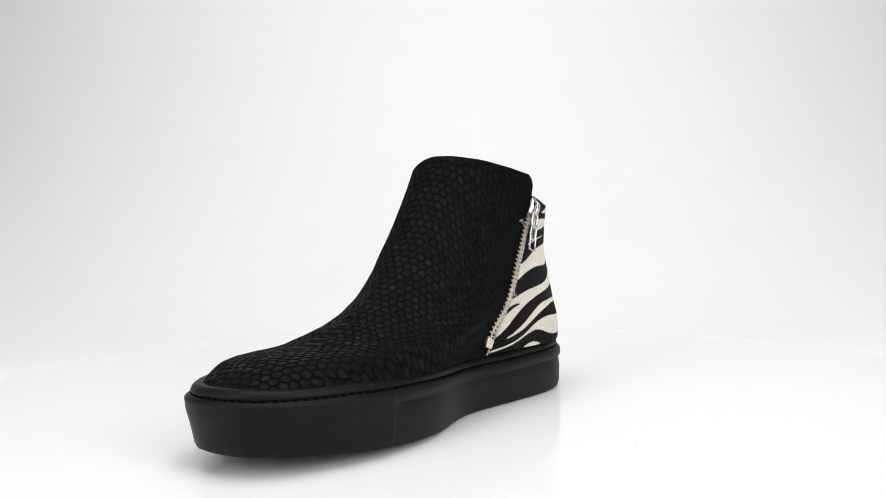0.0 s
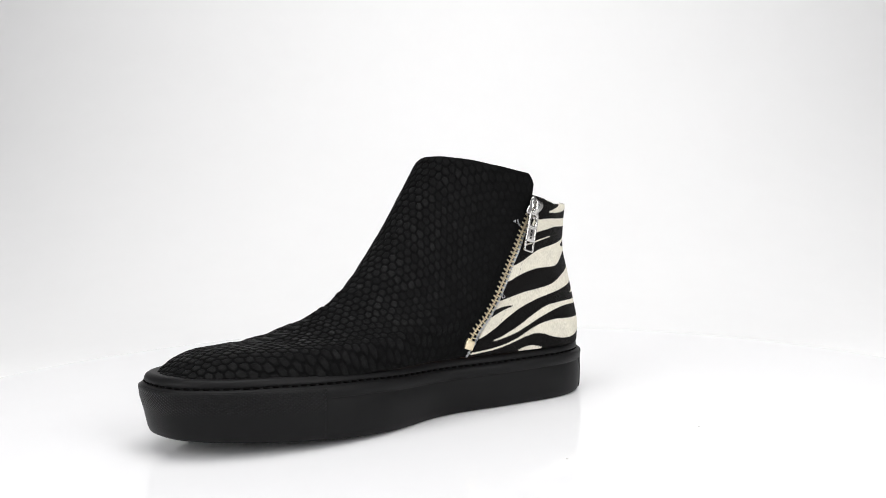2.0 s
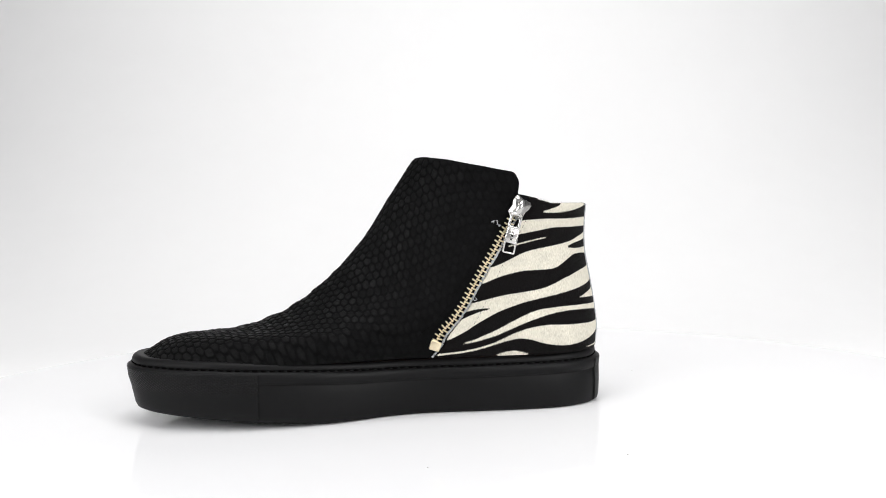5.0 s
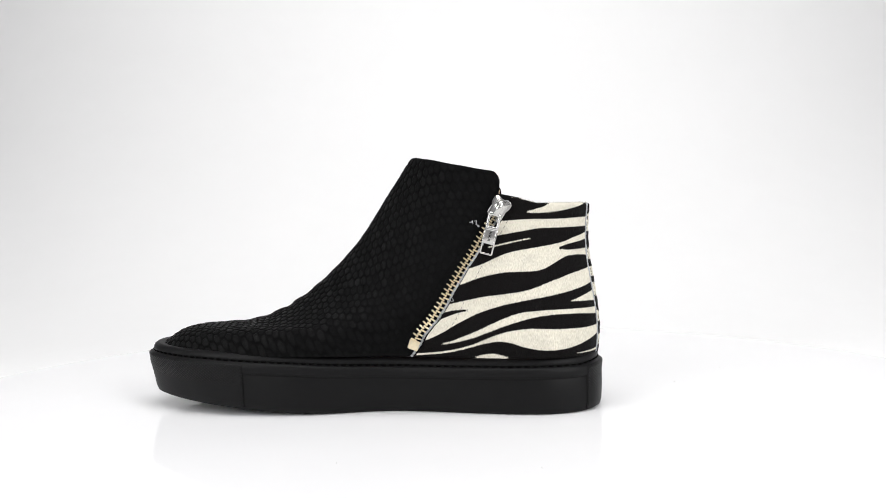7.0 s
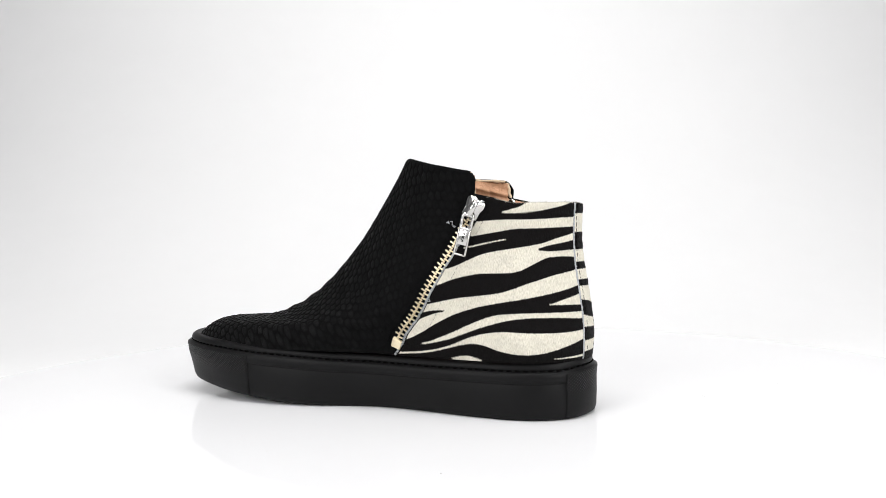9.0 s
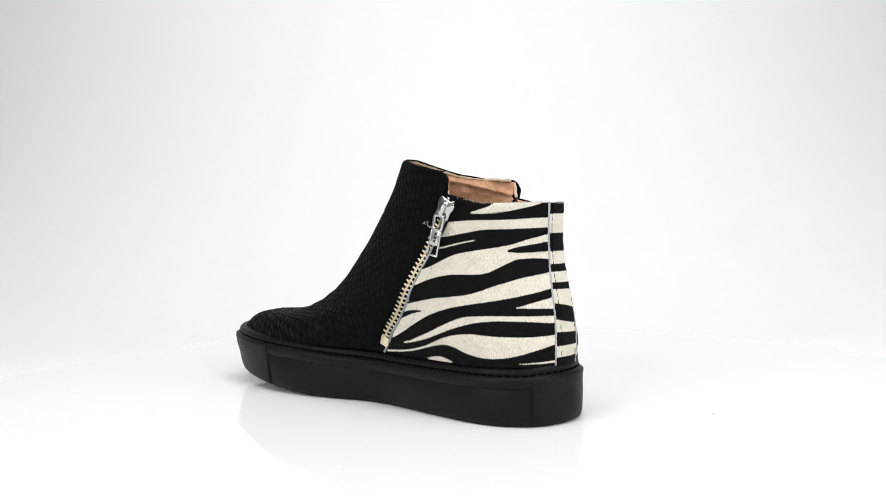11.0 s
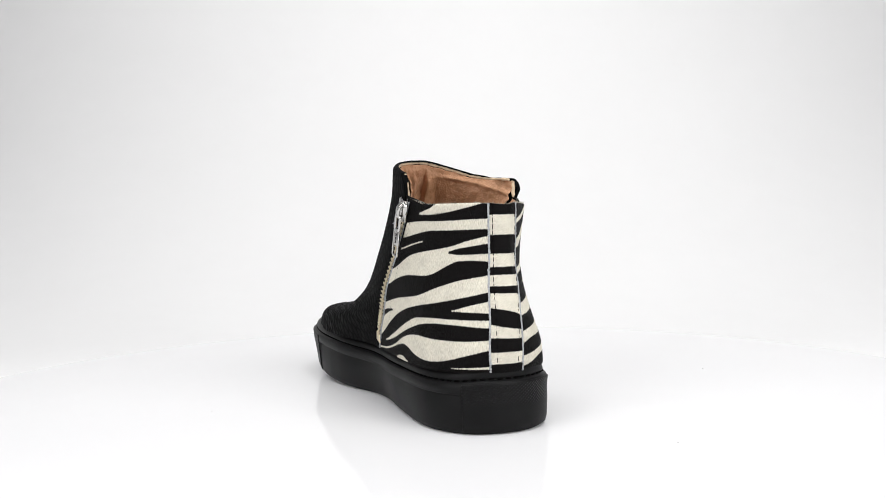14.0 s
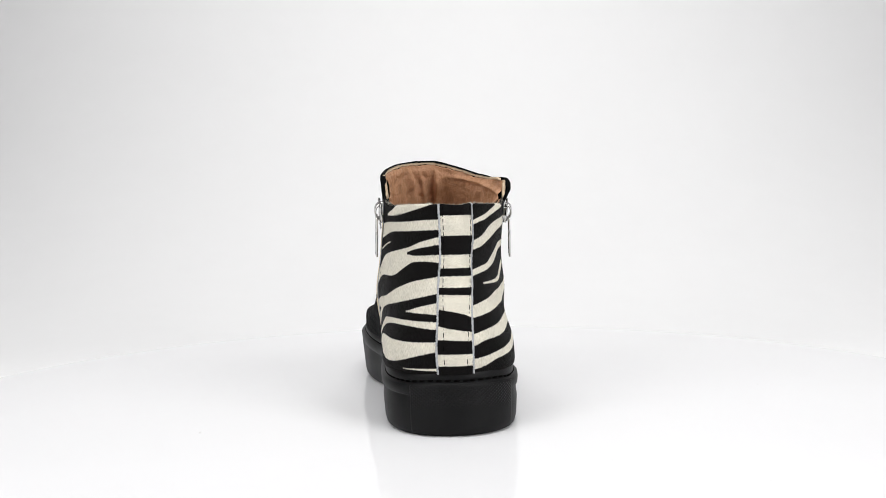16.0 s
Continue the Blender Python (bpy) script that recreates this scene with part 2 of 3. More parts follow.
def sheet(name, p, normal, thick, mat, parent, label="", values=None, uv=None):
    """A panel: an outer face given as a grid of points, with its edges turned in by its thickness."""
    n, m = p.shape[:2]
    inner = p - normal * thick
    loop = [(i, 0) for i in range(n)] + [(n - 1, j) for j in range(1, m)] + [(i, m - 1) for i in range(n - 2, -1, -1)] + [(0, j) for j in range(m - 2, 0, -1)]
    ids = np.array([i * m + j for i, j in loop])
    rim = np.array([inner[i, j] for i, j in loop])
    verts = np.concatenate([p.reshape(-1, 3), rim])
    k = np.arange(len(ids))
    k2 = (k + 1) % len(ids)
    faces = np.concatenate([quads(n, m), np.stack([ids[k], ids[k2], k2 + n * m, k + n * m], -1)])
    ob = mesh_object(name, verts, faces, mat, parent, label)
    me = ob.data
    if values is not None:
        key, val = values
        at = me.attributes.new(key, "FLOAT", "POINT")
        at.data.foreach_set("value", np.concatenate([val.ravel(), val.ravel()[ids]]).astype(np.float32))
    if uv is not None:
        layer = me.uv_layers.new(name="UVMap")
        flat = np.concatenate([uv.reshape(-1, 2), uv.reshape(-1, 2)[ids]])
        idx = np.empty(len(me.loops), np.int32)
        me.loops.foreach_get("vertex_index", idx)
        layer.data.foreach_set("uv", flat[idx].ravel().astype(np.float32))
    return ob


def arc(p, axis):
    d = np.linalg.norm(np.diff(p, axis=axis), axis=-1)
    z = np.zeros_like(np.take(d, [0], axis=axis))
    return np.concatenate([z, np.cumsum(d, axis=axis)], axis=axis)


def tube(name, points, radius, mat, parent, label="", sides=8, closed=False):
    """A round cord along points."""
    p = np.asarray(points, float)
    t = np.gradient(p, axis=0) if not closed else np.roll(p, -1, 0) - np.roll(p, 1, 0)
    t /= np.linalg.norm(t, axis=1)[:, None] + 1e-12
    ref = np.where(np.abs(t[:, 2:3]) < .9, np.array([[0, 0, 1.0]]), np.array([[1.0, 0, 0]]))
    a = np.cross(t, ref)
    a /= np.linalg.norm(a, axis=1)[:, None] + 1e-12
    b = np.cross(t, a)
    w = np.linspace(0, 2 * np.pi, sides, endpoint=False)
    r = np.broadcast_to(np.asarray(radius, float), len(p))[:, None, None]
    ring = p[:, None] + r * (np.cos(w)[None, :, None] * a[:, None] + np.sin(w)[None, :, None] * b[:, None])
    n = len(p)
    i, j = np.meshgrid(np.arange(n if closed else n - 1), np.arange(sides), indexing="ij")
    i2, j2 = (i + 1) % n, (j + 1) % sides
    faces = np.stack([i * sides + j, i2 * sides + j, i2 * sides + j2, i * sides + j2], -1).reshape(-1, 4).tolist()
    if not closed:
        faces += [list(range(sides)), list(range((n - 1) * sides, n * sides))]
    return mesh_object(name, ring.reshape(-1, 3), faces, mat, parent, label)


def box_into(bm, m, sx, sy, sz, bevel=0.0, segments=2):
    """A bevelled block of that size, posed by m, into bm."""
    made = bmesh.ops.create_cube(bm, size=1, matrix=Matrix.Diagonal((sx, sy, sz, 1)))["verts"]
    if bevel:
        edges = list({e for v in made for e in v.link_edges})
        out = bmesh.ops.bevel(bm, geom=edges, offset=bevel, segments=segments, profile=.5, affect="EDGES")
        made = list({v for f in out["faces"] for v in f.verts} | {v for v in made if v.is_valid})
    bmesh.ops.transform(bm, matrix=m, verts=[v for v in made if v.is_valid])


# ---- setting: white sweep, added unseen grey walls, floor and ceiling ----
def studio():
    prof = [(-1.6, -.03), (.40, -.03)]
    for k in range(1, 29):
        a = math.pi / 2 * k / 28
        prof.append((.40 + 1.15 * math.sin(a), -.03 + 1.15 * (1 - math.cos(a))))
    prof.append((1.55, 2.0))
    verts, faces = [], []
    for i, x in enumerate((-1.9, 1.9)):
        for y, z in prof:
            verts.append((x, y, z))
    k = len(prof)
    faces = [(i, i + 1, k + i + 1, k + i) for i in range(k - 1)]
    ob = mesh_object("backdrop", verts, faces, M_WALL)
    ob.modifiers.new("thickness", "SOLIDIFY").thickness = .004
    tagged(ob, "seamless white paper sweep curving from floor to wall", "backdrop", kind="structure")
    # closing walls added out of view; their grey holds down bounced light
    for name, x0, x1, y0, y1, z0, z1 in (("wall_west", -2.0, -1.91, -1.7, 1.7, -.1, 2.0), ("wall_east", 1.91, 2.0, -1.7, 1.7, -.1, 2.0),
                                         ("wall_south", -1.9, 1.9, -1.7, -1.61, -.1, 2.0), ("wall_north", -1.9, 1.9, 1.57, 1.66, -.1, 2.0),
                                         ("ceiling", -2.0, 2.0, -1.7, 1.7, 2.01, 2.1), ("floor", -2.0, 2.0, -1.7, 1.7, -.2, -.101)):
        bm = bmesh.new()
        box_into(bm, pose((x0 + x1) / 2, (y0 + y1) / 2, (z0 + z1) / 2), x1 - x0, y1 - y0, z1 - z0, .004, 1)
        me = bpy.data.meshes.new(name)
        bm.to_mesh(me)
        bm.free()
        me.materials.append(M_ROOM)
        tagged(new(name, me), "added unseen grey " + name.split("_")[0], name.split("_")[0], kind="structure")


def make_turntable():
    base = new("turntable")
    tagged(base, "round glossy white acrylic turntable on the studio floor", "turntable")
    bm = bmesh.new()
    prof = [(.0, 0), (.366, 0), (.3674, -.0006), (.368, -.002), (.368, -.010), (.366, -.012), (.0, -.012)]
    n = 192
    rings = [[bm.verts.new((r * math.cos(2 * math.pi * i / n), r * math.sin(2 * math.pi * i / n), z)) for i in range(n)] if r else [bm.verts.new((0, 0, z))] for r, z in prof]
    for a, b in zip(rings, rings[1:]):
        for i in range(n):
            j = (i + 1) % n
            bm.faces.new([v for v in ((a[0], b[j], b[i]) if len(a) == 1 else (a[i], a[j], b[0]) if len(b) == 1 else (a[i], a[j], b[j], b[i]))])
    plate = part("plate", bm, M_DISC, base, smooth=False)
    bm = bmesh.new()
    bmesh.ops.create_cone(bm, cap_ends=True, segments=64, radius1=.12, radius2=.11, depth=.0175, matrix=pose(0, 0, -.02125))
    part("foot", bm, M_WALL, base, smooth=False)
    # a few specks of dust and a fibre on the plate
    rng = random.Random(21)
    for k in range(5):
        r, a = rng.uniform(.12, .30), rng.uniform(0, 2 * math.pi)
        bm = bmesh.new()
        box_into(bm, pose(r * math.cos(a), r * math.sin(a), .0002, 0, 0, rng.uniform(0, 180)), rng.uniform(.0004, .0018), .0003, .0003, .0001, 1)
        part("speck", bm, M_DUST, base, "tiny grey speck of dust")
    return base


# ---- seams on the upper ----
TAU = 2 * np.pi


def zip_line(v, side=1):
    """The closed zip's middle; on the outer side it lies a little farther back."""
    back = 0 if side > 0 else np.interp(v, [0, .7, .85, 1], [.06, .11, .12, .08])
    return np.interp(v, [0, .09, .2, .35, .5, .6, .72, .81, .89, 1], [1.39, 1.406, 1.436, 1.513, 1.558, 1.572, 1.552, 1.511, 1.473, 1.417]) - back


def vamp_edge(v, side=1):
    return zip_line(v, side) + np.interp(v, [0, .06, .1, .7, .84, .9, .95, 1], [-.01, .0, .045, .045, .045, .075, .13, .20])


def hide_edge(v, side=1):
    return zip_line(v, side) - np.interp(v, [0, .1, .3, .8, .9, 1], [.02, .045, .052, .055, .06, .02])


def collar_drop(phi):
    """How much lower the collar is away from its peak at the front."""
    return np.interp(phi - np.pi, [-1.7, -1.5, -1.0, -.25, 0, .3, .6, .9, 1.2, 1.5, 1.7], [.002, .004, .008, .001, 0, .009, .026, .040, .038, .018, .004])


def strip_inner(v):
    return np.interp(v, [0, .05, .25, .35, .6, .95], [.205, .212, .238, .253, .292, .305])


def strip_outer(v):
    return np.interp(v, [.04, .21, .37, .55, .77, .94], [.068, .085, .155, .29, .385, .365])      # counted below a full turn


def hide_top(phi):
    turn = np.minimum(np.mod(phi, TAU), TAU - np.mod(phi, TAU))
    return np.interp(turn, [0, .30, .46, .80, 1.14, 1.41, 1.52], [.963, .961, .957, .929, .898, .902, .905])


# Cream bands: places across the panel (0 at the heel strip, 1 at the zip) with their upper and lower heights in mm.
INNER_BANDS = [
    ([(.03, 130), (.50, 130), (.62, 118.8), (.70, 117.6), (.77, 115.6)], [(.03, 121), (.20, 118.8), (.45, 116.0), (.65, 114.7), (.77, 115.0)]),
    ([(0, 112.0), (.24, 111.7), (.49, 111.0), (.75, 111.2), (.93, 110.3)], [(0, 106.5), (.43, 105.9), (.62, 105.9), (.74, 104.3), (.93, 101.5)]),
    ([(.66, 100.2), (.78, 98.4), (.92, 95.4)], [(.66, 99.6), (.78, 97.5), (.92, 94.4)]),
    ([(0, 102.7), (.23, 100.0), (.37, 97.0), (.52, 95.2), (.71, 93.0), (.8, 91.0), (.94, 82.5)], [(0, 88.6), (.17, 89.3), (.32, 88.8), (.4, 85.4), (.5, 80.8), (.56, 80.3), (.75, 80.2), (.88, 77.3), (.97, 72.2)]),
    ([(0, 81.2), (.26, 78.2), (.43, 74.1), (.55, 69.9), (.62, 68.3), (.81, 66.1), (.98, 61.4)], [(0, 72.3), (.26, 68.3), (.42, 65.8), (.57, 63.6), (.69, 61.1), (.77, 58.0), (.84, 54.2), (.89, 48.1), (.94, 39.5)]),
    ([(0, 67.4), (.19, 64.2), (.28, 61.9)], [(0, 61.0), (.17, 61.5), (.28, 61.7)]),
    ([(0, 57.1), (.24, 57.3), (.4, 57.3), (.55, 56.8), (.63, 55.5), (.72, 49.9), (.8, 43.6), (.89, 37.8)], [(0, 53.0), (.2, 54.3), (.39, 54.7), (.53, 53.3), (.64, 49.4), (.71, 46.0), (.77, 41.7), (.89, 37.4)]),
    ([(0, 46.6), (.19, 45.9), (.29, 45.9), (.44, 46.2), (.55, 46.9), (.66, 44.9), (.72, 41.3), (.77, 37.6), (.87, 33.7), (.98, 32.2)], [(0, 41.6), (.15, 38.4), (.26, 35.7), (.36, 34.0), (.44, 33.8), (.51, 34.9), (.58, 37.0), (.64, 40.2), (.72, 38.9), (.8, 35.3), (.85, 33.0), (.98, 31.0)]),
    ([(.62, 29.5), (.67, 33.0), (.71, 33.4), (.75, 29.5)], [(.62, 29), (.75, 29)]),
    ([(0, 32.5), (.24, 31.5)], [(0, 31.1), (.24, 31.2)])]
INNER_GAPS = [
    ([(0, 98.6), (.17, 97.2), (.31, 95.9), (.39, 94.2)], [(0, 93.0), (.2, 92.4), (.33, 92.2), (.39, 93.2)]),
    ([(.86, 58.4), (.90, 59.0), (.96, 57.5), (1, 55)], [(.86, 57.9), (.91, 56.6), (.95, 53.6), (1, 49)])]
OUTER_BANDS = [
    ([(0, 111), (.3, 114.8), (.45, 118.5), (.7, 124)], [(0, 108.8), (.3, 112), (.45, 115.2), (.7, 119)]),
    ([(0, 99.7), (.2, 102.5), (.4, 109), (.55, 111.5), (.9, 114)], [(0, 95), (.2, 96.5), (.4, 101.5), (.55, 105.5), (.9, 109)]),
    ([(0, 84), (.33, 87), (.48, 93), (.62, 98.5), (.9, 100)], [(0, 80.7), (.33, 83.6), (.48, 87.3), (.62, 94), (.9, 97)]),
    ([(.2, 76.7), (.4, 77), (.54, 79), (.7, 86), (.8, 88)], [(.2, 75.9), (.4, 75.4), (.54, 76), (.7, 82), (.8, 86)]),
    ([(0, 65), (.25, 68), (.4, 71), (.9, 76)], [(0, 58.6), (.25, 61), (.4, 63), (.9, 70)]),
    ([(0, 50), (.1, 51.5), (.3, 54), (.45, 57), (.9, 64)], [(0, 43.6), (.1, 46.5), (.3, 48), (.45, 51), (.9, 59)]),
    ([(0, 37), (.08, 37.7), (.17, 39.5), (.38, 42.4), (.9, 52)], [(0, 31.4), (.08, 32.5), (.17, 36), (.38, 37.8), (.9, 47)])]
STRIP_BANDS = [(120.6, 126), (103.2, 114.1), (85.6, 92.8), (75.2, 81.2), (61.8, 71.2), (47.4, 52.8), (33.9, 40.1)]


def inside(bands, a, z):
    """How far a point lies within the nearest of the bands, in metres; below 0 outside."""
    best = np.full(a.shape, -.05)
    for upper, lower in bands:
        u, l = np.array(upper), np.array(lower)
        top, low = (sum(np.interp(a + k, e[:, 0], e[:, 1]) for k in (-.045, -.03, -.015, 0, .015, .03, .045)) / 7000 for e in (u, l))
        ends = np.minimum(a - min(u[0, 0], l[0, 0]) if u[0, 0] > 0 else 1, max(u[-1, 0], l[-1, 0]) - a) * .05
        slope = np.sqrt(1 + (np.gradient(np.interp(np.linspace(0, 1, 101), u[:, 0], u[:, 1] / 1000), .01) / .055) ** 2)
        d = np.minimum(top - z, z - low) / np.interp(a, np.linspace(0, 1, 101), slope)
        best = np.maximum(best, np.minimum(d, ends))
    return best


def scales(s, t):
    """The embossed scales: rounded cells in staggered rows, 0 in the creases to 1 on the crowns; and a number of its own for each cell."""
    wide, high = .0049, .0040
    r0 = np.floor(t / high).astype(int)
    one, two, kind = np.full(s.shape, 9.0), np.full(s.shape, 9.0), np.zeros(s.shape)
    for dr in (-1, 0, 1):
        r = r0 + dr
        shift = (r % 2) * .5
        c0 = np.floor(s / wide - shift).astype(int)
        for dc in (-1, 0, 1):
            c = c0 + dc
            h1 = np.mod(np.sin(c * 127.1 + r * 311.7) * 43758.5453, 1)
            h2 = np.mod(np.sin(c * 269.5 + r * 183.3) * 43758.5453, 1)
            d = np.hypot((s / wide - (c + .5 + shift + .30 * (h1 - .5))) * 1.0, (t / high - (r + .5 + .30 * (h2 - .5))) * .95)
            two = np.minimum(two, np.maximum(one, d))
            kind = np.where(d < one, h1 * .6 + h2 * .4, kind)
            one = np.minimum(one, d)
    e = np.clip((two - one) / .36, 0, 1)
    return e * e * (3 - 2 * e) * (1 - .35 * np.clip(one / .7, 0, 1) ** 2), kind


def crease_noise(p, scale, seed):
    return np.array([noise.noise(Vector(q * scale) + Vector((seed, 0, 0))) for q in p.reshape(-1, 3)]).reshape(p.shape[:-1])


# ---- the shoe ----
def make_vamp(shoe):
    a = np.linspace(0, 1, 800)[:, None]
    # finer towards the toe's middle, where the creases are deepest
    v0 = np.linspace(0, 1, 440)[None, :]
    def spread(v):
        return vamp_edge(v) + (TAU - vamp_edge(v, -1) - vamp_edge(v)) * a

    phi = spread(v0)
    near = np.minimum(phi - vamp_edge(v0), TAU - vamp_edge(v0, -1) - phi)
    v = v0 * (1 - .034 * np.clip(1 - near / .10, 0, 1) ** 3 - collar_drop(phi) - .0011 * np.sin(phi * 11) * np.sin(phi * 4.3) * (v0 > .5))
    phi = spread(v)
    p, n = surface(phi, v), outward(phi, v)
    # the lattice of scales: one way along the instep, the other down from its ridge
    c, w = math.cos(radians(27)), math.sin(radians(27))
    along, down = p[..., 0] * c + p[..., 2] * w, p[..., 0] * w - p[..., 2] * c
    vr = np.linspace(0, 1, 200)
    r = surface(np.full(200, np.pi), vr)
    ra, rd = r[:, 0] * c + r[:, 2] * w, r[:, 0] * w - r[:, 2] * c
    t = along
    s = np.sign(phi - np.pi) * np.hypot(p[..., 1] - np.interp(along, ra, r[:, 1]), down - np.interp(along, ra, rd))
    t = t + .0012 * np.sin(s * 90) + .0010 * np.sin(s * 41 + 1)
    amp = .00004 + .00082 * np.exp(-(s / .044) ** 2) * np.clip(1.1 - .4 * v, 0, 1)
    border = np.clip(np.minimum(np.minimum(near / .06, (1 - v0) / .02), 1), 0, 1)
    cells, kind = scales(s, t)
    h = cells * amp * border * (.75 + .5 * kind)
    crown = cells ** 2 * np.exp(-(s / .060) ** 2) * border * (.30 + .75 * kind ** 1.5) * np.clip(1.25 - .7 * v, 0, 1)
    h = h - .6 * amp
    # soft folds across the instep and a rolled collar edge
    fold = np.exp(-((v - .42) / .16) ** 2) * np.exp(-((phi - np.pi) / .8) ** 2)
    h = h + fold * .0005 * np.sin(along * 420 + 2 * np.sin(s * 40))
    h = h - .0011 * np.clip(1 - (1 - v0) / .012, 0, 1) ** 2
    # the outer corner of the collar stands away from the heel
    h = h + .0040 * np.clip(1 - (TAU - vamp_edge(v0, -1) - phi) / .40, 0, 1) ** 1.5 * np.clip((v - .86) / .08, 0, 1)
    p = p + n * (h + .0004)[..., None]
    # an even hem over the front ridge
    mid = np.nonzero(np.abs(phi[:, -1] - np.pi) < .03)[0]
    lo, hi = mid[0], mid[-1]
    k = ((np.arange(lo, hi + 1) - lo) / (hi - lo))[:, None, None]
    hem = (v0[0] > .965)
    for grid in (p, n):
        even = grid[lo:lo + 1] * (1 - k) + grid[hi:hi + 1] * k
        grid[lo:hi + 1, hem] = even[:, hem]
    sheet("vamp", p, n, .0022, M_SCALE, shoe, "black snake-embossed suede front", ("crown", crown))


def hide_panel(name, shoe, side, label):
    nu, nv = 200, 340
    w = np.linspace(0, 1, nu)[:, None]
    v0 = np.linspace(.0, 1, nv)[None, :]
    v = np.broadcast_to(v0 * .96, (nu, nv))
    for _ in range(3):
        lo = strip_inner(v) - .03 if side > 0 else strip_outer(v) - .03
        phi = lo + (hide_edge(v, side) - lo) * w
        v = v0 * hide_top(phi)
    true = phi if side > 0 else TAU - phi
    p, n = surface(true, v), outward(true, v)
    seam = strip_inner(v) if side > 0 else strip_outer(v)
    a = (phi - seam) / (zip_line(v, side) - seam)
    z = p[..., 2] - LIFT
    if side > 0:
        f = np.minimum(inside(INNER_BANDS, a, z), -inside(INNER_GAPS, a, z))
    else:
        f = inside(OUTER_BANDS, a, z)
    uv = np.stack([arc(p, 0), arc(p, 1)], -1)
    uv[..., 0] += (uv[..., 1] * .1)
    h = .0003 + .0004 * np.clip((v0 - .0) / .02, 0, 1) - .0008 * np.clip(1 - (1 - v0) / .012, 0, 1) ** 2
    return sheet(name, p + n * (h + 0 * phi)[..., None], n, .0018, M_HIDE, shoe, label, ("stripe", f), uv)


def heel_strip(shoe):
    nu, nv = 60, 320
    w = np.linspace(0, 1, nu)[:, None]
    v = np.broadcast_to(np.linspace(.0, .966, nv)[None, :], (nu, nv))
    phi = strip_inner(v) + (-strip_outer(v) - strip_inner(v)) * w
    p, n = surface(phi, v), outward(phi, v)
    z = (p[..., 2] - LIFT) * 1000
    z = z + 2.7 * (w - .5) * 2 * np.exp(-((z - 59) / 9) ** 2)
    f = np.max([np.minimum(z - lo, hi - z) for lo, hi in STRIP_BANDS], axis=0) / 1000
    uv = np.stack([arc(p, 0), arc(p, 1)], -1) @ np.array([[.5, .9], [-.9, .5]])
    h = .0012 - .0006 * (np.abs(w - .5) * 2) ** 8 + .00012 * np.sin(p[..., 2] * 900)
    strip = sheet("heel_strip", p + n * (h + 0 * v)[..., None], n, .0015, M_HIDE, shoe, "striped hide strip over the back seam", ("stripe", f), uv)
    # raw pale edges, uneven, and a line of stitches inside each
    rng = random.Random(4)
    for side in (0, 1):
        vv = np.linspace(.005, .962, 260)
        ph = strip_inner(vv) if side == 0 else -strip_outer(vv)
        q, m = surface(ph, vv), outward(ph, vv)
        rad = np.array([.00050 + .00025 * rng.random() for _ in vv])
        jig = np.array([[rng.uniform(-1, 1) for _ in range(3)] for _ in vv]) * .00018
        tube("raw_edge", q + m * .0007 + jig, rad, M_PALE, strip, "frayed pale raw edge", 6)
        ph2 = ph + (-.055 if side == 0 else .055)
        q, m = surface(ph2, vv), outward(ph2, vv)
        bm = bmesh.new()
        L = arc(q[None], 1)[0]
        for d in np.arange(.002, L[-1] - .002, .0036):
            c = Vector([np.interp(d, L, q[:, k] + m[:, k] * .00105) for k in range(3)])
            e = Vector([np.interp(d + .0022, L, q[:, k] + m[:, k] * .00105) for k in range(3)])
            mid, way = (c + e) / 2, (e - c)
            turn = way.to_track_quat("X", "Z").to_matrix().to_4x4()
            box_into(bm, Matrix.Translation(mid) @ turn, .0028, .00045, .0005, .0002, 1)
        part("stitching", bm, M_THREAD, strip, "dark stitches")["kind"] = "stuff"
    return strip


